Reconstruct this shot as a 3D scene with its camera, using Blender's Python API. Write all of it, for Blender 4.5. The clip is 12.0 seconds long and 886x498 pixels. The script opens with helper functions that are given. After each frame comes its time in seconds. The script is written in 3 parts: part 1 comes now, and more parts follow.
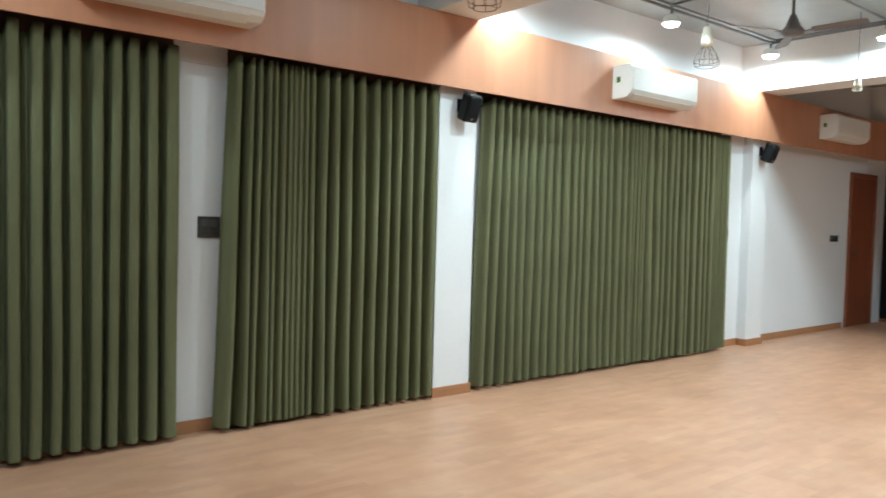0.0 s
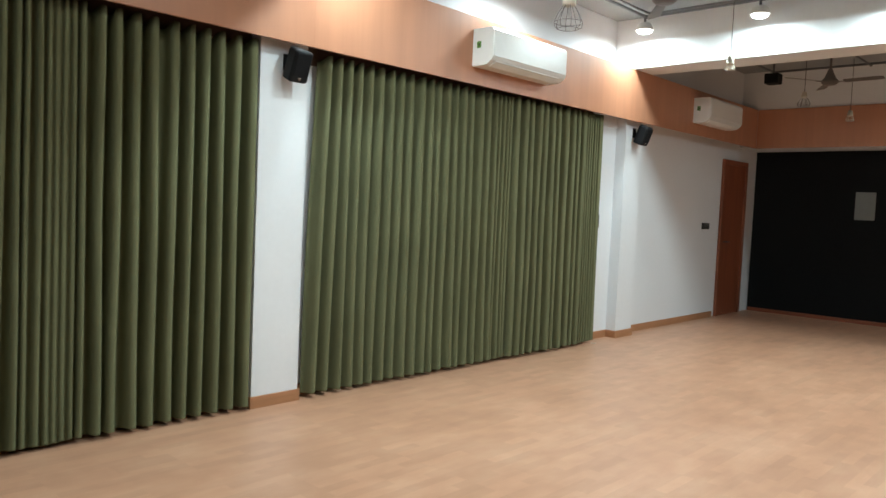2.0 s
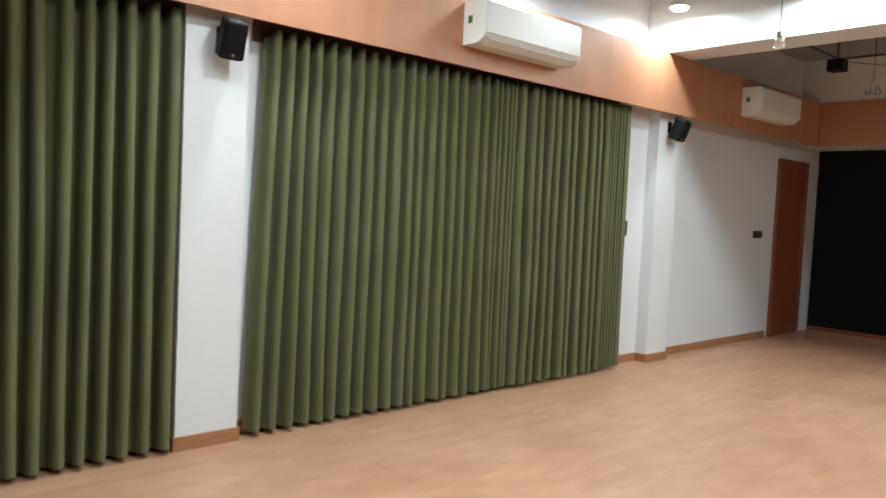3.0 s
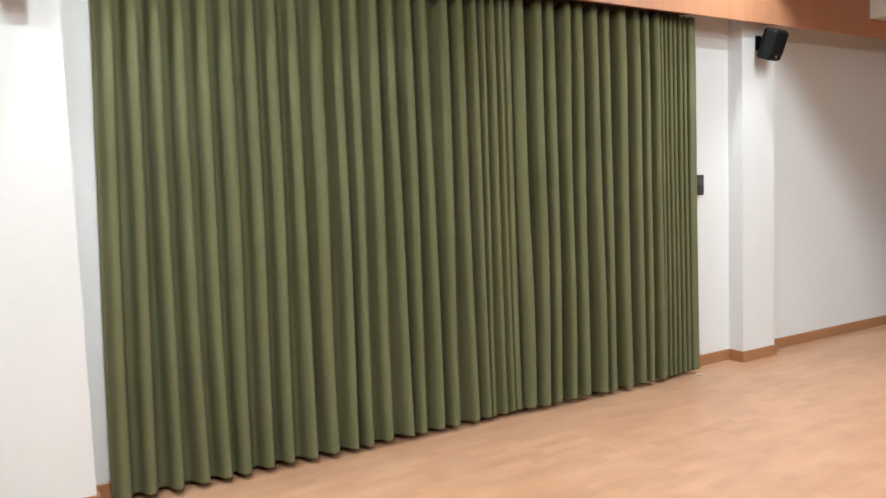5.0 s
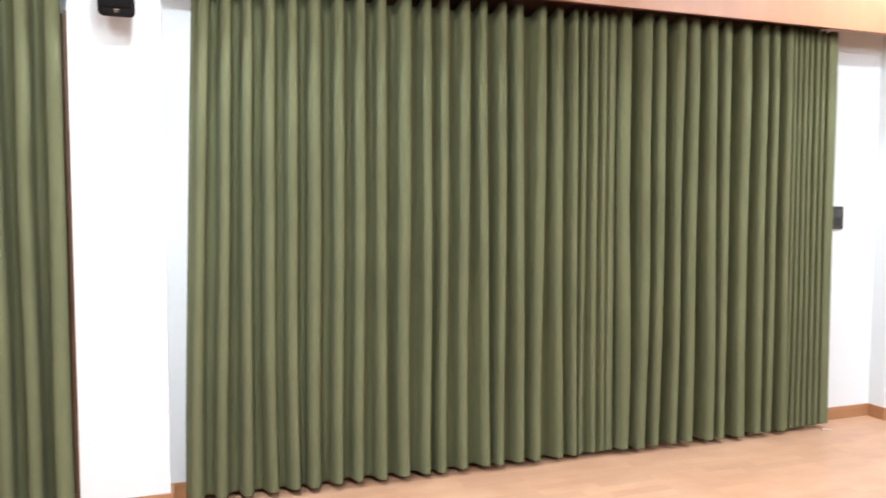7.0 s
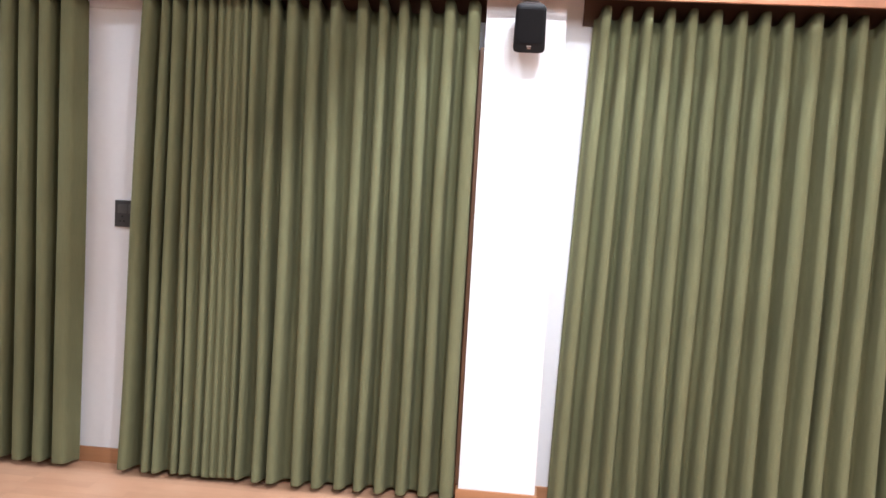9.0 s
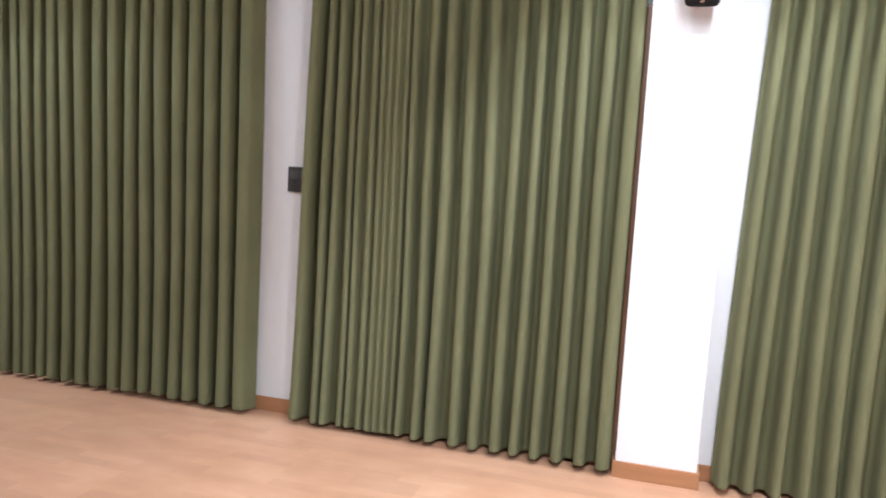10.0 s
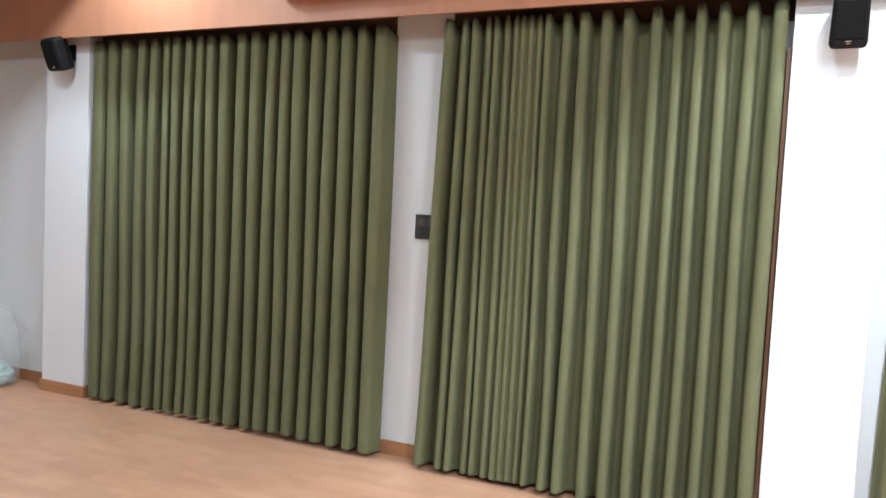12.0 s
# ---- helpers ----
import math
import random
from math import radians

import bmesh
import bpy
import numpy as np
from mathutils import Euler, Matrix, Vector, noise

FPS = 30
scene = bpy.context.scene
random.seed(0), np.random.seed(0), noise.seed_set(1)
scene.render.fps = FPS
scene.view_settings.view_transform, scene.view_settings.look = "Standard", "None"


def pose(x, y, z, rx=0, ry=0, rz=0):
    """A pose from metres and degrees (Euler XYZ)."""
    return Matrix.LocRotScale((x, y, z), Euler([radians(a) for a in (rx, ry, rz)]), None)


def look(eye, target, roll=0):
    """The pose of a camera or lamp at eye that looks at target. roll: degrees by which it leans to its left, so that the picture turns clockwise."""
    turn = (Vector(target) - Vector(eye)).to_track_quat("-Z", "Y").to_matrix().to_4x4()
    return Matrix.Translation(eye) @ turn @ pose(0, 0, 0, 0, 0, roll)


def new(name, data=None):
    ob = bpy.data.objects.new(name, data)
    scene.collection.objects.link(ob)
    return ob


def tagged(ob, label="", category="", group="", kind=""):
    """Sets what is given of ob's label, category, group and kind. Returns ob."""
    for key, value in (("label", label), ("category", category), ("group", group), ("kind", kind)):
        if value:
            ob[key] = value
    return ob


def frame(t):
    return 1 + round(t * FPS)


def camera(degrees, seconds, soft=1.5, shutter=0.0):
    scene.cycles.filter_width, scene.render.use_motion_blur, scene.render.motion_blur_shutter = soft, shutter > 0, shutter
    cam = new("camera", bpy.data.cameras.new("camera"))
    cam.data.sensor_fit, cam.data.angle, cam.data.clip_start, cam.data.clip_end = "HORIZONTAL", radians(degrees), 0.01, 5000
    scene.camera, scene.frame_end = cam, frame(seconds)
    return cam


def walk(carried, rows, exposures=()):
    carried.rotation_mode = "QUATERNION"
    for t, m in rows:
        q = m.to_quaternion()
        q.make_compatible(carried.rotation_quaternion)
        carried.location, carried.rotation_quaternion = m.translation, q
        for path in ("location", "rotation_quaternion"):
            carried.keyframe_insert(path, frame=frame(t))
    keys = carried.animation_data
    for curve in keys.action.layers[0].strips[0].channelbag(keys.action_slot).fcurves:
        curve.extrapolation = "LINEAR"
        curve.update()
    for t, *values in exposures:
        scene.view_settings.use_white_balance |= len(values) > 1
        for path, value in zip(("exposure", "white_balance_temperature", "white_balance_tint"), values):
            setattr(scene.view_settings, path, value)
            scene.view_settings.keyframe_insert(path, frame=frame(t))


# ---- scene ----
cam = camera(61.5, 12.0, shutter=0.22)
PATH = [
    (0, (-0.233, -4.396, 1.325), (1.025, -2.843, 1.245), 1.5),
    (0.5, (-0.199, -4.418, 1.324), (1.218, -3.008, 1.249), 2.0),
    (1, (-0.161, -4.41, 1.297), (1.283, -3.03, 1.194), 1.0),
    (1.2, (-0.091, -4.369, 1.275), (1.365, -3.008, 1.11), 0.9),
    (1.5, (0.135, -4.288, 1.296), (1.577, -2.912, 1.134), 2.2),
    (2, (0.598, -4.089, 1.32), (2.06, -2.73, 1.204), 2.5),
    (2.5, (1.096, -3.974, 1.298), (2.395, -2.458, 1.181), 3.6),
    (3, (1.584, -3.839, 1.332), (2.935, -2.368, 1.223), 2.7),
    (3.2, (1.777, -3.792, 1.302), (3.121, -2.312, 1.224), 0.5),
    (4.8, (3.143, -3.461, 1.275), (4.224, -1.784, 1.132), -0.3),
    (5, (3.242, -3.4, 1.273), (4.268, -1.691, 1.11), -2.1),
    (5.5, (3.471, -3.368, 1.251), (4.269, -1.539, 1.119), 1.1),
    (6, (3.517, -3.384, 1.268), (4.31, -1.553, 1.146), 0.2),
    (6.5, (3.495, -3.342, 1.244), (4.3, -1.514, 1.143), -0.1),
    (7, (3.589, -3.442, 1.318), (4.248, -1.558, 1.193), 0.1),
    (7.5, (3.654, -3.443, 1.333), (3.751, -1.455, 1.132), -0.4),
    (7.7, (3.489, -3.43, 1.354), (3.445, -1.441, 1.144), 0.8),
    (9.3, (3.277, -3.48, 1.427), (3.083, -1.495, 1.284), 3.3),
    (9.5, (3.244, -3.512, 1.415), (2.993, -1.536, 1.239), 2.8),
    (10, (3.286, -3.454, 1.365), (2.727, -1.547, 1.135), 3.1),
    (10.5, (3.056, -3.542, 1.437), (2.282, -1.714, 1.189), 3.1),
    (11, (3.084, -3.535, 1.423), (2.206, -1.741, 1.313), 2.1),
    (11.3, (3.129, -3.543, 1.4), (2.277, -1.736, 1.298), 2.1),
    (11.5, (3.125, -3.54, 1.416), (2.279, -1.732, 1.306), 2.2),
    (12, (3.159, -3.524, 1.361), (2.347, -1.7, 1.242), 2.8),
]
EXPOSURES = [(0, 0.1, 6120, -2), (0.5, -0.06, 6500, 3), (1.0, -0.15, 6500, 5), (1.5, -0.2, 6500, 3), (2, -0.18, 6350, 0), (2.5, -0.18, 6550, 1), (3.2, -0.18, 6600, 4),
             (4.8, 0.17, 6850, 8), (5.5, 0.24, 7000, 10), (6, 0.56, 6900, 10), (6.5, 0.69, 6400, 10), (7.0, 0.72, 6400, 10), (7.5, 0.51, 6650, 22), (7.7, 0.37, 6700, 19),
             (9.3, 0.84, 6500, 20), (10, 0.75, 6350, 17), (10.5, 0.89, 5800, 9), (11, 0.8, 5950, 10), (12, 0.8, 6200, 10)]
walk(cam, [(t, look(e, g, r)) for t, e, g, r in PATH], EXPOSURES)

# ---- light ----
world = bpy.data.worlds.new("world")
scene.world = world
world.use_nodes = True
world.node_tree.nodes["Background"].inputs["Color"].default_value = (0.6, 0.7, 0.9, 1)
world.node_tree.nodes["Background"].inputs["Strength"].default_value = 0.02

LAMP_Z = 3.10
# each lit lamp: x, y, power; the last three are unseen, added to brighten both ends
LAMPS = [(3.66, -0.45, 22), (3.66, -1.55, 23), (3.66, -2.65, 23), (3.66, -3.75, 24), (3.66, -4.9, 22), (5.47, -0.47, 22), (5.47, -4.9, 22),
         (7.25, -0.45, 22), (7.25, -1.55, 22), (7.25, -2.65, 28), (7.25, -3.75, 32), (7.25, -4.9, 34),
         (-0.15, -0.45, 18), (-0.15, -1.55, 13), (-0.15, -2.65, 12), (-0.15, -3.75, 12), (2.80, -1.55, 11), (2.80, -2.65, 9),
         (-2.4, -3.2, 17), (10.6, -5.0, 40), (10.6, -7.0, 48)]


# ---- materials ----
def shader(name, colour, rough=0.6, metal=0.0, grain=(6, 6, 6), grain_amount=0.08, blotch=1.2, blotch_amount=0.06, bump=0.05,
           bump_scale=60.0, spec=0.5, stretch=None):
    """A surface with grain, wide blotches and a fine relief, in metres."""
    m = bpy.data.materials.new(name)
    m.use_nodes = True
    n, l = m.node_tree.nodes, m.node_tree.links
    b = n["Principled BSDF"]
    b.inputs["Roughness"].default_value, b.inputs["Metallic"].default_value = rough, metal
    b.inputs["Specular IOR Level"].default_value = spec
    co = n.new("ShaderNodeTexCoord")
    mp = n.new("ShaderNodeMapping")
    mp.inputs["Scale"].default_value = grain
    l.new(co.outputs["Object"], mp.inputs["Vector"])
    fine = n.new("ShaderNodeTexNoise")
    fine.inputs["Scale"].default_value, fine.inputs["Detail"].default_value = 1.0, 5.0
    l.new(mp.outputs["Vector"], fine.inputs["Vector"])
    wide = n.new("ShaderNodeTexNoise")
    wide.inputs["Scale"].default_value, wide.inputs["Detail"].default_value = blotch, 3.0
    l.new(co.outputs["Object"], wide.inputs["Vector"])

    def ramp(source, amount):
        r = n.new("ShaderNodeMapRange")
        r.inputs["From Min"].default_value, r.inputs["From Max"].default_value = 0.3, 0.7
        r.inputs["To Min"].default_value, r.inputs["To Max"].default_value = 1 - amount, 1 + amount
        l.new(source, r.inputs["Value"])
        return r.outputs["Result"]

    mul = n.new("ShaderNodeMath")
    mul.operation = "MULTIPLY"
    l.new(ramp(fine.outputs["Fac"], grain_amount), mul.inputs[0])
    l.new(ramp(wide.outputs["Fac"], blotch_amount), mul.inputs[1])
    vm = n.new("ShaderNodeVectorMath")
    vm.operation = "SCALE"
    vm.inputs[0].default_value = colour
    l.new(mul.outputs["Value"], vm.inputs["Scale"])
    l.new(vm.outputs["Vector"], b.inputs["Base Color"])
    if bump:
        bn = n.new("ShaderNodeTexNoise")
        bn.inputs["Scale"].default_value, bn.inputs["Detail"].default_value = bump_scale, 4.0
        l.new(co.outputs["Object"], bn.inputs["Vector"])
        bp = n.new("ShaderNodeBump")
        bp.inputs["Strength"].default_value, bp.inputs["Distance"].default_value = bump, 0.01
        l.new(bn.outputs["Fac"], bp.inputs["Height"])
        l.new(bp.outputs["Normal"], b.inputs["Normal"])
    return m


def fabric(name, colour):
    """Woven cloth: a fine weave in the relief, sheen, wide uneven dye."""
    m = shader(name, colour, 0.95, 0, (220, 220, 14), 0.05, 2.5, 0.07, 0.12, 420.0, 0.15)
    b = m.node_tree.nodes["Principled BSDF"]
    b.inputs["Sheen Weight"].default_value = 0.03
    b.inputs["Sheen Roughness"].default_value = 0.5
    b.inputs["Sheen Tint"].default_value = (0.75, 0.8, 0.6, 1)
    return m


def glow(name, colour, strength):
    m = bpy.data.materials.new(name)
    m.use_nodes = True
    b = m.node_tree.nodes["Principled BSDF"]
    b.inputs["Base Color"].default_value = (0.9, 0.9, 0.9, 1)
    b.inputs["Emission Color"].default_value = (*colour, 1)
    b.inputs["Emission Strength"].default_value = strength
    return m


def vinyl_floor(name):
    """Printed wood-strip vinyl: strips along x with their own tone, streaks and a satin gloss."""
    m = bpy.data.materials.new(name)
    m.use_nodes = True
    n, l = m.node_tree.nodes, m.node_tree.links
    b = n["Principled BSDF"]
    co = n.new("ShaderNodeTexCoord")
    info = n.new("ShaderNodeObjectInfo")
    geo = n.new("ShaderNodeNewGeometry")
    seed = n.new("ShaderNodeMath")
    seed.operation = "ADD"
    l.new(info.outputs["Random"], seed.inputs[0])
    l.new(geo.outputs["Random Per Island"], seed.inputs[1])
    far = n.new("ShaderNodeMath")
    far.operation = "MULTIPLY"
    far.inputs[1].default_value = 37.0
    l.new(seed.outputs["Value"], far.inputs[0])
    put = n.new("ShaderNodeCombineXYZ")
    l.new(far.outputs["Value"], put.inputs["Z"])
    add = n.new("ShaderNodeVectorMath")
    l.new(geo.outputs["Position"], add.inputs[0])
    l.new(put.outputs["Vector"], add.inputs[1])

    def noise_at(scale, detail):
        mp = n.new("ShaderNodeMapping")
        mp.inputs["Scale"].default_value = scale
        l.new(add.outputs["Vector"], mp.inputs["Vector"])
        t = n.new("ShaderNodeTexNoise")
        t.inputs["Scale"].default_value, t.inputs["Detail"].default_value = 1.0, detail
        l.new(mp.outputs["Vector"], t.inputs["Vector"])
        return t.outputs["Fac"]

    streak, cloud, hair = noise_at((5.0, 9.0, 1.0), 2.0), noise_at((1.7, 2.6, 1.0), 1.0), noise_at((9.0, 160.0, 1.0), 4.0)
    total = n.new("ShaderNodeMath")
    total.operation = "ADD"
    l.new(streak, total.inputs[0])
    l.new(cloud, total.inputs[1])
    more = n.new("ShaderNodeMath")
    more.operation = "MULTIPLY_ADD"
    more.inputs[1].default_value = 0.35
    l.new(hair, more.inputs[0])
    l.new(total.outputs["Value"], more.inputs[2])
    ramp = n.new("ShaderNodeValToRGB")
    e = ramp.color_ramp.elements
    e[0].position, e[0].color = 0.30, (*FLOOR_DARK, 1)
    e[1].position, e[1].color = 0.75, (*FLOOR_LIGHT, 1)
    mid = ramp.color_ramp.elements.new(0.52)
    mid.color = (*FLOOR_MID, 1)
    r = n.new("ShaderNodeMapRange")
    r.inputs["From Min"].default_value, r.inputs["From Max"].default_value = 0.22, 2.08
    l.new(more.outputs["Value"], r.inputs["Value"])
    l.new(r.outputs["Result"], ramp.inputs["Fac"])
    strips = n.new("ShaderNodeTexBrick")
    strips.inputs["Color1"].default_value, strips.inputs["Color2"].default_value = (0.935, 0.925, 0.92, 1), (1.06, 1.05, 1.05, 1)
    strips.inputs["Scale"].default_value, strips.inputs["Mortar Size"].default_value = 1.0, 0.0
    strips.inputs["Brick Width"].default_value, strips.inputs["Row Height"].default_value = 0.30, 0.062
    strips.offset, strips.offset_frequency = 0.37, 3
    l.new(geo.outputs["Position"], strips.inputs["Vector"])
    tone = n.new("ShaderNodeVectorMath")
    tone.operation = "MULTIPLY"
    l.new(ramp.outputs["Color"], tone.inputs[0])
    l.new(strips.outputs["Color"], tone.inputs[1])
    l.new(tone.outputs["Vector"], b.inputs["Base Color"])
    gloss = n.new("ShaderNodeMapRange")
    gloss.inputs["To Min"].default_value, gloss.inputs["To Max"].default_value = 0.34, 0.48
    l.new(cloud, gloss.inputs["Value"])
    l.new(gloss.outputs["Result"], b.inputs["Roughness"])
    b.inputs["Specular IOR Level"].default_value = 0.45
    bp = n.new("ShaderNodeBump")
    bp.inputs["Strength"].default_value, bp.inputs["Distance"].default_value = 0.06, 0.004
    l.new(hair, bp.inputs["Height"])
    l.new(bp.outputs["Normal"], b.inputs["Normal"])
    return m


FLOOR_DARK, FLOOR_MID, FLOOR_LIGHT = (0.475, 0.256, 0.156), (0.532, 0.294, 0.182), (0.585, 0.345, 0.222)
M_FLOOR = vinyl_floor("wood_print_vinyl")
M_WALL = shader("white_wall_paint", (0.815, 0.835, 0.855), 0.6, 0, (30, 30, 30), 0.01, 0.9, 0.02, 0.04, 120)
M_BEAM = shader("white_beam_paint", (0.77, 0.79, 0.79), 0.7, 0, (20, 20, 20), 0.015, 0.8, 0.03, 0.06, 90)
M_CEIL = shader("grey_ceiling_paint", (0.325, 0.355, 0.365), 0.42, 0, (8, 8, 8), 0.04, 0.7, 0.08, 0.05, 40)
M_LAM = shader("peach_wood_laminate", (0.49, 0.226, 0.126), 0.42, 0, (11, 11, 0.5), 0.075, 1.1, 0.05, 0.03, 80)
M_SKIRT = shader("brown_skirting", (0.42, 0.20, 0.095), 0.45, 0, (3, 40, 40), 0.08, 2, 0.05, 0.03, 80)
M_DOOR = shader("red_brown_veneer", (0.25, 0.072, 0.031), 0.4, 0, (30, 30, 1.6), 0.15, 1.5, 0.08, 0.03, 80)
M_DOORFRAME = shader("red_brown_door_frame", (0.27, 0.085, 0.040), 0.4, 0, (30, 30, 1.6), 0.12, 1.5, 0.08, 0.03, 80)
M_JAMB = shader("brown_window_timber", (0.20, 0.095, 0.050), 0.45, 0, (30, 30, 1.6), 0.12, 1.5, 0.08, 0.03, 80)
M_BLACK = shader("black_felt_panel", (0.0075, 0.0085, 0.009), 0.9, 0, (90, 90, 90), 0.2, 1.0, 0.15, 0.1, 200, 0.2)
M_CLOTH = fabric("olive_curtain_cloth", (0.157, 0.162, 0.086))
# brown for the track; also painted shade behind the curtain headings
M_DARK = shader("dark_track_and_shade", (0.10, 0.06, 0.04), 0.8)
M_PLASTIC_W = shader("white_glossy_plastic", (0.80, 0.80, 0.77), 0.28, 0, (20, 20, 20), 0.01, 2, 0.02, 0)
M_PLASTIC_G = shader("grey_slot_plastic", (0.30, 0.30, 0.29), 0.5, 0, (20, 20, 20), 0.02, 2, 0.02, 0)
M_SPEAKER = shader("black_plastic", (0.008, 0.008, 0.009), 0.6, 0, (60, 60, 60), 0.1, 4, 0.1, 0.05, 200, 0.2)
M_GRILLE = shader("black_grille_mesh", (0.006, 0.006, 0.007), 0.75, 0, (300, 300, 300), 0.3, 4, 0.1, 0.3, 700, 0.2)
M_BADGE = shader("pale_badge", (0.55, 0.50, 0.42), 0.4, 0, bump=0)
M_RED = shader("red_badge", (0.26, 0.16, 0.12), 0.4, 0, bump=0)
M_PLATE = shader("charcoal_switch_plate", (0.055, 0.053, 0.052), 0.35, 0, (60, 60, 60), 0.08, 4, 0.06, 0)
M_ROCKER = shader("grey_switch_rocker", (0.095, 0.093, 0.090), 0.3, 0, (60, 60, 60), 0.06, 4, 0.06, 0)
M_SOCKET = shader("dark_socket_holes", (0.010, 0.010, 0.010), 0.5, bump=0)
M_METAL = shader("galvanised_conduit", (0.16, 0.16, 0.165), 0.45, 0.4, (30, 30, 30), 0.08, 3, 0.08, 0)
M_FAN = shader("grey_brown_fan_enamel", (0.16, 0.145, 0.135), 0.4, 0.1, (20, 20, 20), 0.05, 3, 0.05, 0)
M_BRASS = shader("brushed_brass", (0.72, 0.67, 0.56), 0.36, 0.7, (60, 60, 4), 0.08, 3, 0.05, 0)
M_WIRE = shader("dark_wire", (0.11, 0.11, 0.11), 0.45, 0.5, bump=0)
M_GREEN = shader("green_sticker", (0.10, 0.22, 0.03), 0.5, bump=0)
M_STICK = shader("dark_sticker", (0.03, 0.04, 0.02), 0.5, bump=0)
M_PAPER = shader("white_paper", (0.20, 0.215, 0.21), 0.8, 0, (12, 12, 12), 0.03, 3, 0.04, 0.04, 60)
M_CREAM = shader("cream_plastic", (0.72, 0.64, 0.54), 0.45, 0, (12, 12, 12), 0.02, 3, 0.03, 0)
M_TEAL = shader("teal_plastic", (0.40, 0.57, 0.57), 0.3, 0, (12, 12, 12), 0.05, 3, 0.08, 0)
M_GLOW = glow("lamp_diffuser", (0.92, 0.97, 1.0), 14.0)
M_OFF = shader("lamp_diffuser_off", (0.7, 0.7, 0.68), 0.5, bump=0)


def film_plastic(name):
    m = bpy.data.materials.new(name)
    m.use_nodes = True
    n, l = m.node_tree.nodes, m.node_tree.links
    b = n["Principled BSDF"]
    b.inputs["Base Color"].default_value = (0.80, 0.86, 0.86, 1)
    b.inputs["Roughness"].default_value = 0.25
    b.inputs["Alpha"].default_value = 0.27
    return m


M_FILM = film_plastic("clear_plastic_film")


# ---- small builders ----
def place_mesh(name, bm, material, smooth=False):
    me = bpy.data.meshes.new(name)
    bm.normal_update()
    bm.to_mesh(me)
    bm.free()
    me.materials.append(material)
    if smooth:
        for p in me.polygons:
            p.use_smooth = True
    return new(name, me)


def part(name, bm, material, parent, label="", smooth=False):
    ob = place_mesh(name, bm, material, smooth)
    ob.parent = parent
    if label:
        ob["label"] = label
    return ob


def thing(name, at, label, category, group="", kind=""):
    ob = new(name)
    ob.empty_display_size = 0.1
    ob.location = at
    return tagged(ob, label, category, group, kind)


def box(bm, x0, x1, y0, y1, z0, z1, bevel=0.0):
    """An axis-aligned block with worn edges."""
    made = bmesh.ops.create_cube(bm, size=1.0, matrix=Matrix.Translation(((x0 + x1) / 2, (y0 + y1) / 2, (z0 + z1) / 2))
                                 @ Matrix.Diagonal((x1 - x0, y1 - y0, z1 - z0, 1)))
    if bevel:
        edges = {e for v in made["verts"] for e in v.link_edges}
        bmesh.ops.bevel(bm, geom=list(edges), offset=bevel, segments=2, affect="EDGES", profile=0.5)
    return bm


def block(x0, x1, y0, y1, z0, z1, bevel=0.0):
    return box(bmesh.new(), x0, x1, y0, y1, z0, z1, bevel)


def solid(name, b, material, label, category, kind="structure"):
    return tagged(place_mesh(name, b, material), label, category, kind=kind)


def tube(bm, a, b, r, sides=10, r2=None, caps=True):
    a, b = Vector(a), Vector(b)
    d = b - a
    m = Matrix.Translation((a + b) / 2) @ d.to_track_quat("Z", "Y").to_matrix().to_4x4()
    bmesh.ops.create_cone(bm, cap_ends=caps, segments=sides, radius1=r, radius2=r if r2 is None else r2, depth=d.length, matrix=m)
    return bm


def lathe(bm, profile, sides=24):
    """A turned body round z from (radius, height) pairs."""
    rings = []
    for r, z in profile:
        rings.append([bm.verts.new((r * math.cos(2 * math.pi * i / sides), r * math.sin(2 * math.pi * i / sides), z)) for i in range(sides)])
    for a, b in zip(rings, rings[1:]):
        for i in range(sides):
            j = (i + 1) % sides
            bm.faces.new((a[i], a[j], b[j], b[i]))
    bmesh.ops.contextual_create(bm, geom=rings[0])
    bmesh.ops.contextual_create(bm, geom=rings[-1])
    return bm


def extrude_profile(bm, pts, x0, x1):
    """A closed (y, z) outline drawn out along x."""
    a = [bm.verts.new((x0, y, z)) for y, z in pts]
    b = [bm.verts.new((x1, y, z)) for y, z in pts]
    k = len(pts)
    bm.faces.new(list(reversed(a)))
    bm.faces.new(b)
    for i in range(k):
        j = (i + 1) % k
        bm.faces.new((a[i], a[j], b[j], b[i]))
    bmesh.ops.recalc_face_normals(bm, faces=bm.faces[:])
    return bm


# ---- the room ----
WEST, EAST, SOUTH = -6.2, 11.55, -8.6
CEIL = 3.30
FASCIA_Y, FASCIA_Z0, FASCIA_Z1 = -0.232, 2.276, 2.79
PILLARS = [(-1.24, -0.86), (3.17, 3.52), (7.60, 7.94)]
PILLAR_Y = -0.115
BEAMS = [(-1.35, -0.47), (3.03, 3.43), (7.50, 7.90)]
END_X = 10.88

solid("wall_north", block(WEST - 0.2, EAST + 0.2, 0.0, 0.2, 0, CEIL), M_WALL, "white painted long wall behind the curtains", "wall")
solid("wall_east", block(EAST, EAST + 0.2, SOUTH, 0.0, 0, CEIL), M_WALL, "white end wall behind a black panel", "wall")
# south wall is unseen; made black so less light bounces into the curtain folds
solid("wall_south", block(WEST - 0.2, EAST + 0.2, SOUTH - 0.2, SOUTH, 0, CEIL), M_BLACK, "unseen closing wall, matt black to cut bounced light", "wall")
solid("wall_west", block(WEST - 0.2, WEST, SOUTH, 0.0, 0, CEIL), M_WALL, "plain white wall closing the hall", "wall")
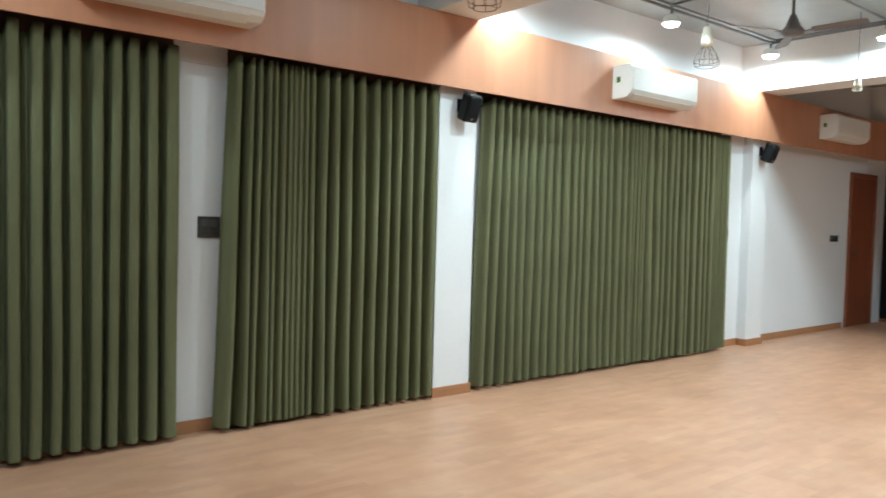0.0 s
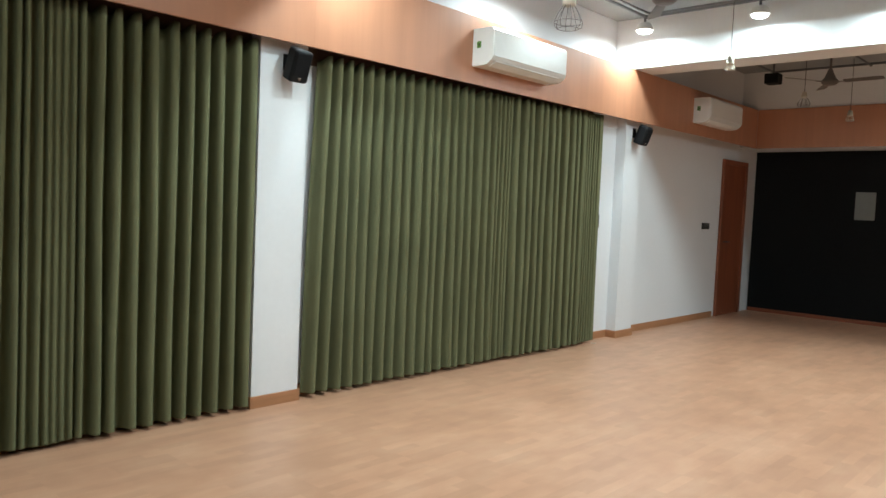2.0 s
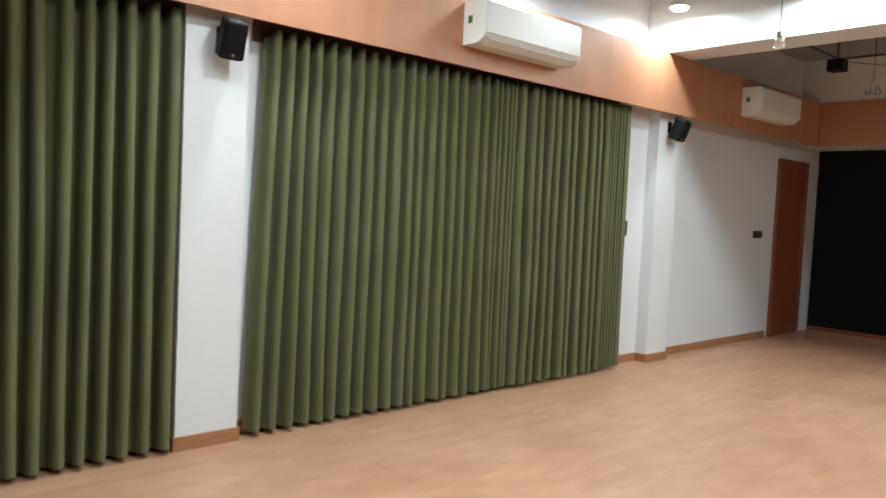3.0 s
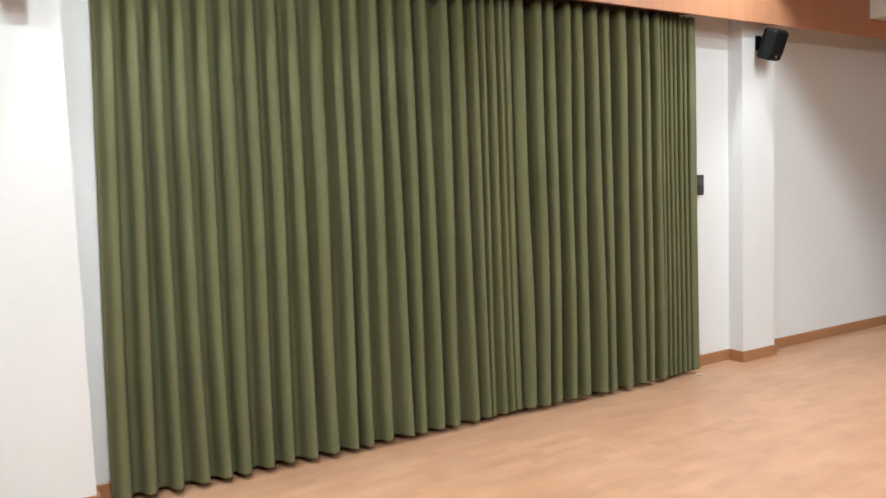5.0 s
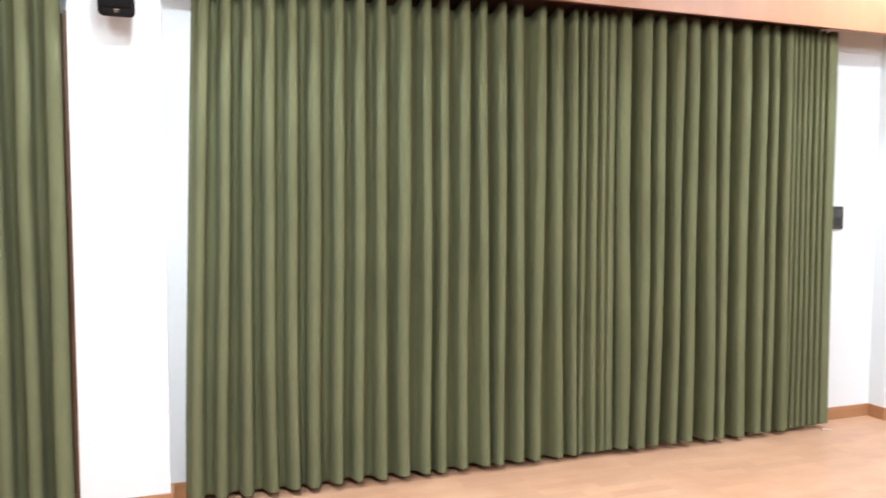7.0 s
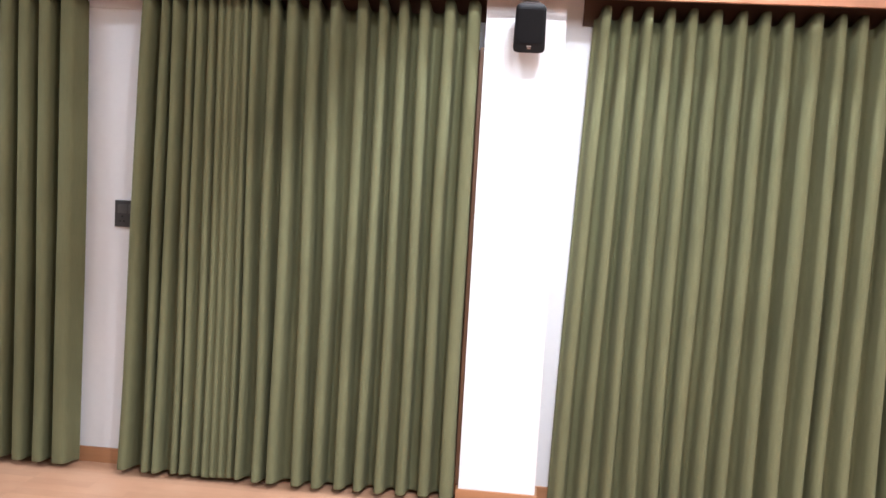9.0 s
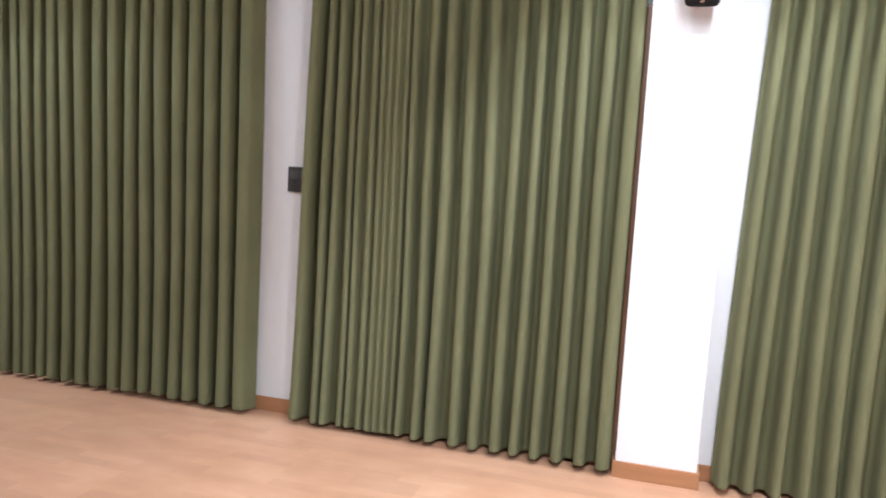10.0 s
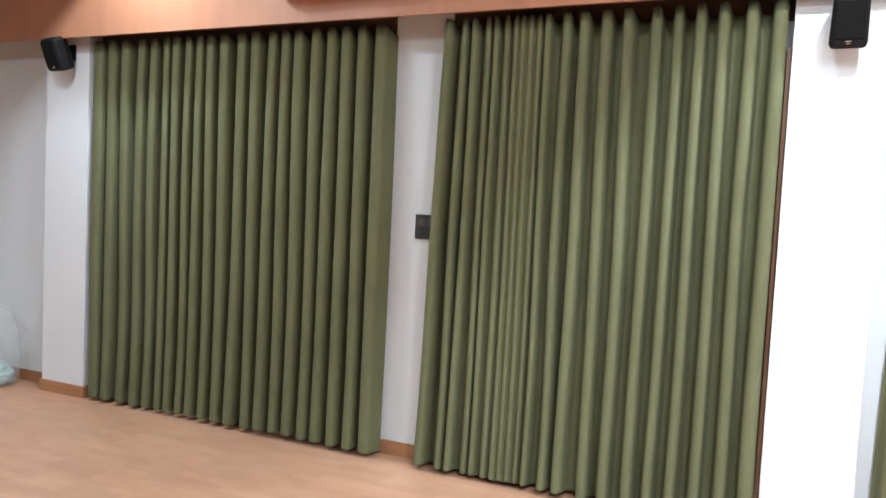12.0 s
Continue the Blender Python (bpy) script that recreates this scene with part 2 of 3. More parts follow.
solid("ceiling", block(WEST - 0.2, EAST + 0.2, SOUTH - 0.2, 0.2, CEIL, CEIL + 0.15), M_CEIL, "grey painted slab ceiling", "ceiling")
for i, (a, b) in enumerate(PILLARS):
    solid("pillar_%d" % (i + 1), block(a, b, PILLAR_Y, 0.0, 0, FASCIA_Z1 - 0.024), M_WALL, "white painted pillar standing out from the wall", "pillar")
for i, (a, b) in enumerate(BEAMS):
    solid("beam_%d" % (i + 1), block(a, b, SOUTH, 0.0, FASCIA_Z1 + 0.004, CEIL, 0.006), M_BEAM, "white painted ceiling beam across the hall", "beam")

# pelmet: laminate boards butted end to end, closed on top, open below
fascia = thing("fascia_north", (0, 0, 0), "peach wood-grain laminate pelmet board above the curtains", "pelmet", kind="structure")
joints = [WEST, -3.84, -1.40, 1.04, 3.48, 5.92, 8.36, END_X]
for a, b in zip(joints, joints[1:]):
    part("board", block(a + 0.0002, b - 0.0002, FASCIA_Y, FASCIA_Y + 0.018, FASCIA_Z0, FASCIA_Z1), M_LAM, fascia)
part("top_board", block(WEST, END_X, FASCIA_Y + 0.02, -0.002, FASCIA_Z1 - 0.02, FASCIA_Z1), M_LAM, fascia)
CURTAIN_SLOTS = [(-0.858, 1.27), (1.60, 3.168), (3.60, 7.11)]
for a, b in CURTAIN_SLOTS:
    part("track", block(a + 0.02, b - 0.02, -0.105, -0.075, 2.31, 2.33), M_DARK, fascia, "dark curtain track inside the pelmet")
    # coloured dark so the unlit gap over the heading reads black
    part("heading_shade_board", block(a, b, -0.016, -0.001, 2.21, 2.40), M_DARK, fascia, "board behind the curtain heading, dark to stand for shade")
for a, b in [(1.272, 1.598), (7.112, 7.598)]:
    part("wall_board", block(a, b, -0.012, -0.001, 2.21, FASCIA_Z1 - 0.024, 0.001), M_WALL, fascia, "white board on the wall under the pelmet")
end = thing("fascia_east", (0, 0, 0), "peach wood-grain laminate bulkhead above the black end wall", "bulkhead", kind="structure")
part("board", block(END_X, END_X + 0.018, SOUTH, FASCIA_Y - 0.001, FASCIA_Z0, FASCIA_Z1, 0.0015), M_LAM, end)
part("soffit_board", block(END_X + 0.02, EAST, SOUTH, -0.002, FASCIA_Z0 + 0.006, FASCIA_Z0 + 0.02), M_WALL, end, "white soffit board")
solid("wall_over_bulkhead", block(END_X + 0.02, EAST, SOUTH, -0.002, FASCIA_Z0 + 0.03, CEIL), M_WALL, "white wall above the laminate bulkhead", "wall")

# skirting
solid("baseboard_1", block(WEST, PILLARS[0][0], -0.012, 0, 0, 0.075, 0.002), M_SKIRT, "brown wooden skirting along the wall", "skirting")
for i, (a, b) in enumerate(zip([p[1] for p in PILLARS], [PILLARS[1][0], PILLARS[2][0], 10.30])):
    solid("baseboard_%d" % (i + 2), block(a + 0.012, b - 0.012, -0.012, 0, 0, 0.075, 0.002), M_SKIRT, "brown wooden skirting along the wall", "skirting")
for i, (a, b) in enumerate(PILLARS):
    bm = block(a - 0.012, b + 0.012, PILLAR_Y - 0.012, PILLAR_Y, 0, 0.075, 0.002)
    box(bm, a - 0.012, a, PILLAR_Y + 0.0005, -0.0005, 0, 0.075)
    box(bm, b, b + 0.012, PILLAR_Y + 0.0005, -0.0005, 0, 0.075)
    solid("baseboard_%d" % (i + 5), bm, M_SKIRT, "brown wooden skirting round a pillar", "skirting")
solid("baseboard_8", block(EAST - 0.026, EAST - 0.0125, SOUTH, -0.013, 0, 0.05, 0.002), M_DOOR, "dark red-brown skirting under the black wall", "skirting")
solid("black_wall_panel", block(EAST - 0.012, EAST, SOUTH, -0.006, 0.0, FASCIA_Z0 + 0.004), M_BLACK, "matt black panel covering the end wall", "wall panel")

# window frames behind the curtains
for i, (a, b) in enumerate([(-0.70, 1.20), (1.66, 3.168), (3.72, 6.98)]):
    w = thing("window_%d" % (i + 1), (0, 0, 0), "brown wooden window frame behind a drawn curtain", "window", kind="structure")
    part("jamb", block(a, a + 0.05, -0.010, -0.001, 0.08, 2.04, 0.002), M_JAMB, w)
    part("jamb", block(b - 0.05, b, -0.010, -0.001, 0.08, 2.085, 0.002), M_JAMB, w)
    part("head", block(a + 0.051, b - 0.051, -0.010, -0.001, 2.04, 2.085, 0.002), M_JAMB, w)
    if i == 1:
        part("jamb_lining", block(b - 0.018, b, -0.075, -0.0105, 0.08, 2.085, 0.002), M_JAMB, w, "brown timber edge against the pillar")

# door
d = thing("door_1", (0, 0, 0), "closed red-brown veneered door in a matching frame", "door", kind="structure")
part("door_frame", block(10.36, 10.43, -0.035, -0.001, 0, 2.10, 0.004), M_DOORFRAME, d)
part("door_frame", block(11.11, 11.18, -0.035, -0.001, 0, 2.10, 0.004), M_DOORFRAME, d)
part("door_frame", block(10.431, 11.109, -0.035, -0.001, 2.035, 2.10, 0.004), M_DOORFRAME, d)
leaf = part("door_leaf", block(10.433, 11.107, -0.022, -0.001, 0.006, 2.032, 0.002), M_DOOR, d)
part("door_handle", tube(tube(bmesh.new(), (10.50, -0.02, 1.0), (10.50, -0.07, 1.0), 0.009), (10.50, -0.065, 1.0), (10.60, -0.065, 1.0), 0.008), M_METAL, leaf)


# ---- curtains ----
def curtain(name, left, ridges, right, label, seed, deep=0.073, y0=-0.088, z1=2.272, ends=(0.0, 1.0), flare=0.0, rows=34, bias=-0.02, steep=3.4, round_off=0.03):
    """A wave-pleated curtain. left, right: its edges; ridges: where the crests of its folds hang; ends: how far round its fold each edge is turned
    (0 and 1 at the back, 0.5 at the crest); round_off: how far the crests bulge over the gaps; flare: how far the left edge leans out towards the floor. Close folds are shallow; the heading hangs lower between the crests."""
    rnd = random.Random(seed)
    n = len(ridges)
    pitch = [((ridges[min(i + 1, n - 1)] if i + 1 < n else 2 * ridges[i] - ridges[i - 1]) - (ridges[i - 1] if i else 2 * ridges[0] - ridges[1])) / 2 for i in range(n)]
    depth = [deep * min(1.0, max(0.10, (p - 0.030) / 0.048)) * rnd.uniform(0.88, 1.06) for p in pitch]
    backs = [left] + [(a + b) / 2 + rnd.uniform(-0.06, 0.06) * (b - a) for a, b in zip(ridges, ridges[1:])] + [right]
    cols = []
    for i, crest in enumerate(ridges):
        u0, u1 = ends[0] if i == 0 else 0.0, ends[1] if i == n - 1 else 1.0
        lean = rnd.uniform(-1, 1)
        steps = 15 if pitch[i] > 0.06 else 7
        for x0, x1, ua, ub in ((backs[i], crest, u0, 0.5), (crest, backs[i + 1], 0.5, u1)):
            for k in range(steps):
                f = k / steps + 0.6 * math.sin(2 * math.pi * k / steps) / (2 * math.pi)
                x = x0 + (x1 - x0) * f
                other = ridges[max(i - 1, 0)] if x < crest else ridges[min(i + 1, n - 1)]
                od = depth[max(i - 1, 0)] if x < crest else depth[min(i + 1, n - 1)]
                share = abs(x - crest) / max(1e-4, abs(other - crest)) if other != crest else 0.0
                cols.append((x, ua + (ub - ua) * f, depth[i] + (od - depth[i]) * min(0.5, share), i, lean, pitch[i]))
    cols.append((right, ends[1], depth[-1], n - 1, 0.0, pitch[-1]))
    bm = bmesh.new()
    grid = []
    for j in range(rows + 1):
        t = min(1.0, j / (rows - 1))
        z = z1 - (z1 - 0.030) * t
        low = (1.05 - z) / 1.05
        line = []
        for pos, u, d, number, lean, w in cols:
            ph = 2 * math.pi * u
            gather = bias - 0.10 * max(0.0, 1 - t / 0.14)
            c = (-math.cos(ph) + gather) / (1 + abs(gather))
            shape = 0.68 * math.tanh(steep * (1 - 0.5 * t) * c) + 0.32 * c
            fall = (0.90 + 0.14 * t) * (1 + 0.22 * noise.noise((number * 2.3, z * 0.55, seed + 9.0)))
            drift = noise.noise((number * 3.7 + seed, z * 0.8, 1.3)) - noise.noise((number * 3.7 + seed, 0.84, 1.3))
            sway = noise.noise((pos * 0.8, z * 0.7, seed)) - noise.noise((pos * 0.8, 0.735, seed))
            x = pos + 0.14 * w * drift * (0.5 + 0.6 * t) + 0.008 * sway
            x += w * (0.05 * lean * (1 - math.cos(ph)) * math.sin(1.1 * (z - 1.05)) + round_off * math.sin(2 * ph))
            x += flare * low * max(0.0, 1 - 4 * (pos - left) / (right - left))
            y = y0 - 0.5 * (deep - d) - d * shape * fall + 0.012 * noise.noise((pos * 1.3, z * 0.8, seed + 5.0)) * t
            y -= 0.008 * t ** 6 * (1 + noise.noise((number * 1.9, seed, 2.0)))
            y = min(y, -0.012)
            hem = (0.004 + 0.010 * noise.noise((pos * 5.0, seed, 0.3)) + 0.006 * shape) * t ** 8
            sag = 0.045 * (d / deep) * (1 - shape) / 2 * max(0.0, 1 - t / 0.12)
            line.append(bm.verts.new((x, y, z + hem - sag - (0.008 if j == rows else 0.0))))
        grid.append(line)
    for r0, r1 in zip(grid, grid[1:]):
        for i in range(len(r0) - 1):
            bm.faces.new((r0[i], r0[i + 1], r1[i + 1], r1[i]))
    ob = tagged(place_mesh(name, bm, M_CLOTH, True), label, "curtain", "curtains along the wall")
    mod = ob.modifiers.new("thickness", "SOLIDIFY")
    mod.thickness, mod.offset = 0.003, 0.0
    return ob


curtain("curtain", -0.812, [-0.755, -0.656, -0.525, -0.412, -0.315, -0.214, -0.143, -0.041, 0.028, 0.13, 0.222, 0.345, 0.445, 0.551, 0.643, 0.734, 0.841, 0.928, 1.031, 1.132, 1.235],
        1.302, "long olive green pleated curtain beside a pillar", 11, 0.060, -0.075, ends=(0.28, 0.9), bias=0.02, steep=5.2, round_off=0.085)
curtain("curtain", 1.55, [1.598, 1.693, 1.747, 1.827, 1.861, 1.929, 1.97, 2.008, 2.044, 2.09, 2.13, 2.214, 2.30, 2.407, 2.51, 2.618, 2.713, 2.806, 2.906, 3.003, 3.108],
        3.145, "olive green curtain with a bunch of tight pleats", 23, 0.060, -0.095, ends=(0.12, 0.75), flare=-0.035)
curtain("curtain", 3.605, [3.651, 3.757, 3.85, 3.949, 4.049, 4.144, 4.257, 4.354, 4.454, 4.559, 4.677, 4.754, 4.855, 4.961, 5.051, 5.147, 5.254, 5.36, 5.452, 5.497, 5.563, 5.618, 5.655],
        5.688, "wide olive green pleated curtain drawn across a window", 35, 0.052, -0.098, ends=(0.03, 0.9), flare=-0.025, steep=3.2, round_off=0.02)
curtain("curtain", 5.685, [5.733, 5.862, 5.942, 6.057, 6.145, 6.277, 6.352, 6.477, 6.605, 6.677, 6.785, 6.83, 6.87, 6.91, 6.95, 6.99, 7.035, 7.08],
        7.13, "olive green curtain ending in narrow flat pleats", 47, z1=2.286, ends=(0.05, 0.7), steep=4.4, round_off=0.06)


# ---- wall fittings ----
def switch_plate(x0, x1, z0, z1, label, gangs):
    t = thing("switch_plate", (x0, 0, z0), label, "switch plate", "switch plates")
    w, h = x1 - x0, z1 - z0
    part("plate", block(0, w, -0.014, 0, 0, h, 0.003), M_PLATE, t)
    for g in range(gangs):
        a = w * (0.12 + 0.76 * g / gangs)
        b = w * (0.12 + 0.76 * (g + 1) / gangs) - 0.004
        part("rocker", block(a, b, -0.018, -0.0142, h * 0.52, h * 0.86, 0.002), M_ROCKER, t)
        bm = bmesh.new()
        for dx, dz in ((0.5, 0.40), (0.3, 0.22), (0.7, 0.22)):
            tube(bm, (a + (b - a) * dx, -0.0142, h * dz), (a + (b - a) * dx, -0.0155, h * dz), 0.005, 10)
        part("socket_holes", bm, M_SOCKET, t)
    return t


switch_plate(1.430, 1.565, 1.176, 1.304, "charcoal switch and socket plate half hidden by a curtain", 2)
switch_plate(7.215, 7.335, 1.163, 1.298, "charcoal switch and socket plate beside the curtain", 2)
switch_plate(9.84, 10.05, 1.165, 1.245, "small black double switch plate near the door", 2)


def speaker(x, turn, label, z=2.173):
    """A small black wall loudspeaker on a bracket, tilted down."""
    t = thing("loudspeaker", (x, PILLAR_Y, z), label, "loudspeaker", "wall loudspeakers")
    t.rotation_euler = (0, 0, radians(turn))
    bm = block(-0.03, 0.03, -0.008, 0, -0.05, 0.05, 0.002)
    tube(bm, (0, -0.006, 0), (0, -0.05, 0.0), 0.012, 12)
    part("bracket", bm, M_SPEAKER, t)
    tilt = pose(0, -0.045, 0, 21, 0, 0)
    bm = bmesh.new()
    # cabinet: narrower at the back
    pts = [(-0.072, -0.125), (0.072, -0.125), (0.048, 0.0), (-0.048, 0.0)]
    lo = [bm.verts.new((px, py, -0.102)) for px, py in pts]
    hi = [bm.verts.new((px * 0.92, py, 0.100)) for px, py in pts]
    bm.faces.new(list(reversed(lo)))
    bm.faces.new(hi)
    for i in range(4):
        j = (i + 1) % 4
        bm.faces.new((lo[i], lo[j], hi[j], hi[i]))
    bmesh.ops.bevel(bm, geom=bm.edges[:], offset=0.022, segments=4, affect="EDGES", profile=0.5)
    bmesh.ops.recalc_face_normals(bm, faces=bm.faces[:])
    bmesh.ops.transform(bm, matrix=tilt, verts=bm.verts[:])
    part("cabinet", bm, M_SPEAKER, t, smooth=False)
    bm = block(-0.053, 0.053, -0.131, -0.1255, -0.060, 0.082, 0.002)
    bmesh.ops.transform(bm, matrix=tilt, verts=bm.verts[:])
    part("grille", bm, M_GRILLE, t, "black perforated grille")
    bm = block(-0.010, 0.010, -0.1275, -0.1252, -0.072, -0.069)
    bmesh.ops.transform(bm, matrix=tilt, verts=bm.verts[:])
    part("badge", bm, M_BADGE, t, "small pale badge")
    bm = block(-0.007, 0.007, -0.1275, -0.1252, -0.082, -0.076)
    bmesh.ops.transform(bm, matrix=tilt, verts=bm.verts[:])
    part("badge", bm, M_RED, t, "small brownish badge")
    return t


speaker(-1.005, 0, "small black loudspeaker on a white pillar", 2.208)
speaker(3.362, 0, "small black loudspeaker on a white pillar")
speaker(7.765, 0, "small black loudspeaker on a white pillar")


def air_conditioner(x0, width, label):
    """A split unit on the pelmet board."""
    z0, h, dep = 2.405, 0.285, 0.205
    t = thing("air_conditioner", (x0, FASCIA_Y, z0), label, "air conditioner", "wall air conditioners")
    prof = [(0, 0.0), (0, h), (-dep * 0.90, h), (-dep, h - 0.022), (-dep, 0.060), (-dep * 0.94, 0.036), (-dep * 0.72, 0.006), (-dep * 0.50, 0.0)]
    bm = extrude_profile(bmesh.new(), prof, 0, width)
    bmesh.ops.bevel(bm, geom=bm.edges[:], offset=0.004, segments=2, affect="EDGES", profile=0.5)
    part("body", bm, M_PLASTIC_W, t)
    part("front_panel", block(0.012, width - 0.012, -dep - 0.008, -dep - 0.0005, 0.062, h - 0.024, 0.003), M_PLASTIC_W, t)
    bm = block(0.05, width - 0.09, -0.035, 0.035, -0.004, 0.004, 0.002)
    bmesh.ops.transform(bm, matrix=pose(0, -dep * 0.80, 0.0125, -30, 0, 0), verts=bm.verts[:])
    part("louvre", bm, M_PLASTIC_W, t, "white air outlet flap")
    bm = bmesh.new()
    for i in range(14):
        yy = -0.02 - i * 0.0105
        box(bm, 0.03, width - 0.03, yy - 0.003, yy + 0.003, h + 0.0005, h + 0.004)
    part("intake_grille", bm, M_PLASTIC_G, t)
    st = part("sticker", block(-0.0015, -0.0003, -0.085, -0.045, 0.135, 0.185), M_GREEN, t, "green energy sticker")
    part("sticker_print", block(-0.0025, -0.0016, -0.072, -0.058, 0.148, 0.170), M_STICK, st)
    return t


air_conditioner(0.70, 0.94, "white split air conditioner on the wooden pelmet")
air_conditioner(4.985, 0.985, "white split air conditioner on the wooden pelmet")
air_conditioner(8.90, 0.92, "white split air conditioner on the shaded pelmet")


# ---- ceiling fittings ----
def downlight(x, y, power=0.0):
    lit = power > 0
    t = thing("ceiling_lamp", (x, y, LAMP_Z), "round white surface lamp under a conduit; three are added fill" if lit else "round white surface lamp, switched off", "ceiling lamp", "round ceiling lamps")
    part("housing", lathe(bmesh.new(), [(0.02, 0.075), (0.055, 0.07), (0.072, 0.045), (0.085, 0.010), (0.085, 0.0)], 28), M_PLASTIC_W, t, smooth=False)
    part("diffuser", lathe(bmesh.new(), [(0.070, -0.001), (0.068, -0.012), (0.058, -0.022), (0.035, -0.029), (0.010, -0.032)], 24), M_GLOW if lit else M_OFF, t, "glowing round diffuser" if lit else "")
    part("stem", tube(bmesh.new(), (0, 0, 0.074), (0, 0, 0.152), 0.012, 10), M_METAL, t)
    if lit:
        lamp = bpy.data.lights.new("lamp_light", "AREA")
        lamp.shape, lamp.size, lamp.energy, lamp.color = "DISK", 0.15, power, (0.83, 0.935, 1.0)
        ob = new("lamp_light", lamp)
        ob.location = (x, y, LAMP_Z - 0.035)


for x, y, power in LAMPS:
    downlight(x, y, power)
for x, y in [(8.15, -0.5), (8.15, -1.6)]:
    downlight(x, y)


def conduit(pts, r=0.014):
    bm = bmesh.new()
    for a, b in zip(pts, pts[1:]):
        tube(bm, a, b, r, 8)
        bmesh.ops.create_uvsphere(bm, u_segments=8, v_segments=6, radius=r * 1.5, matrix=Matrix.Translation(b))
    ob = tagged(place_mesh("conduit", bm, M_METAL, True), "grey metal cable conduit hung under the ceiling", "conduit", "ceiling conduits")
    return ob


CZ = 3.23
for xa, xb in [(3.66, 7.25), (-0.15, 2.80)]:
    conduit([(xa, -0.46, CZ), (xb, -0.46, CZ), (xb, -4.9, CZ), (xa, -4.9, CZ), (xa, -0.46, CZ)])
    conduit([(xa + 0.08, -0.54, CZ), (xb - 0.08, -0.54, CZ), (xb - 0.08, -4.8, CZ), (xa + 0.08, -4.8, CZ), (xa + 0.08, -0.54, CZ)], 0.011)
    mid = (xa + xb) / 2
    conduit([(mid, -0.46, CZ + 0.03), (mid, -4.9, CZ + 0.03)], 0.011)
    conduit([(xa, -1.55, CZ + 0.03), (xb, -1.55, CZ + 0.03)], 0.011)
    conduit([(xa, -3.6, CZ + 0.03), (xb, -3.6, CZ + 0.03)], 0.011)
conduit([(8.15, -0.5, CZ), (10.7, -0.5, CZ)])
conduit([(8.15, -1.6, CZ), (10.7, -1.6, CZ)], 0.011)
# these two runs are added to carry the unseen fill lamps
conduit([(10.6, -0.5, CZ), (10.6, -7.0, CZ)])
conduit([(-2.4, -0.5, CZ + 0.02), (-2.4, -6.2, CZ + 0.02)])


def ceiling_fan(x, y, z, turn, label):
    t = thing("ceiling_fan", (x, y, z), label, "ceiling fan", "ceiling fans")
    t.rotation_euler = (0, 0, radians(turn))
    top = CEIL - z
    part("rod", tube(bmesh.new(), (0, 0, 0.10), (0, 0, top - 0.03), 0.012, 12), M_FAN, t)
    part("canopy", lathe(bmesh.new(), [(0.018, top - 0.10), (0.05, top - 0.03), (0.06, top)], 20), M_FAN, t, smooth=True)
    part("motor", lathe(bmesh.new(), [(0.03, -0.045), (0.065, -0.042), (0.088, -0.02), (0.090, 0.0), (0.062, 0.03), (0.040, 0.08), (0.022, 0.13)], 28), M_FAN, t, smooth=True)
    for k in range(3):
        bm = bmesh.new()
        box(bm, 0.07, 0.17, -0.018, 0.018, -0.016, -0.010, 0.002)
        arm = bm
        n = 10
        rows = []
        for i in range(n + 1):
            s = i / n
            r = 0.15 + 0.40 * s
            w = 0.040 + 0.014 * s - (0.02 if i == n else 0.0)
            rows.append([arm.verts.new((r, -w, -0.010 + 0.008)), arm.verts.new((r, w, -0.010 - 0.010)),
                         arm.verts.new((r, w, -0.006 - 0.010)), arm.verts.new((r, -w, -0.006 + 0.008))])
        for a, b in zip(rows, rows[1:]):
            for i in range(4):
                j = (i + 1) % 4
                arm.faces.new((a[i], a[j], b[j], b[i]))
        arm.faces.new(list(reversed(rows[0])))
        arm.faces.new(rows[-1])
        bmesh.ops.recalc_face_normals(arm, faces=arm.faces[:])
        bmesh.ops.transform(arm, matrix=pose(0, 0, 0, 0, 0, 120 * k), verts=arm.verts[:])
        part("blade", arm, M_FAN, t)
    return t


ceiling_fan(5.69, -1.45, 2.90, 36, "grey ceiling fan hanging from a short rod, at rest")
ceiling_fan(9.67, -1.45, 2.90, 26, "grey ceiling fan in the unlit end of the hall")


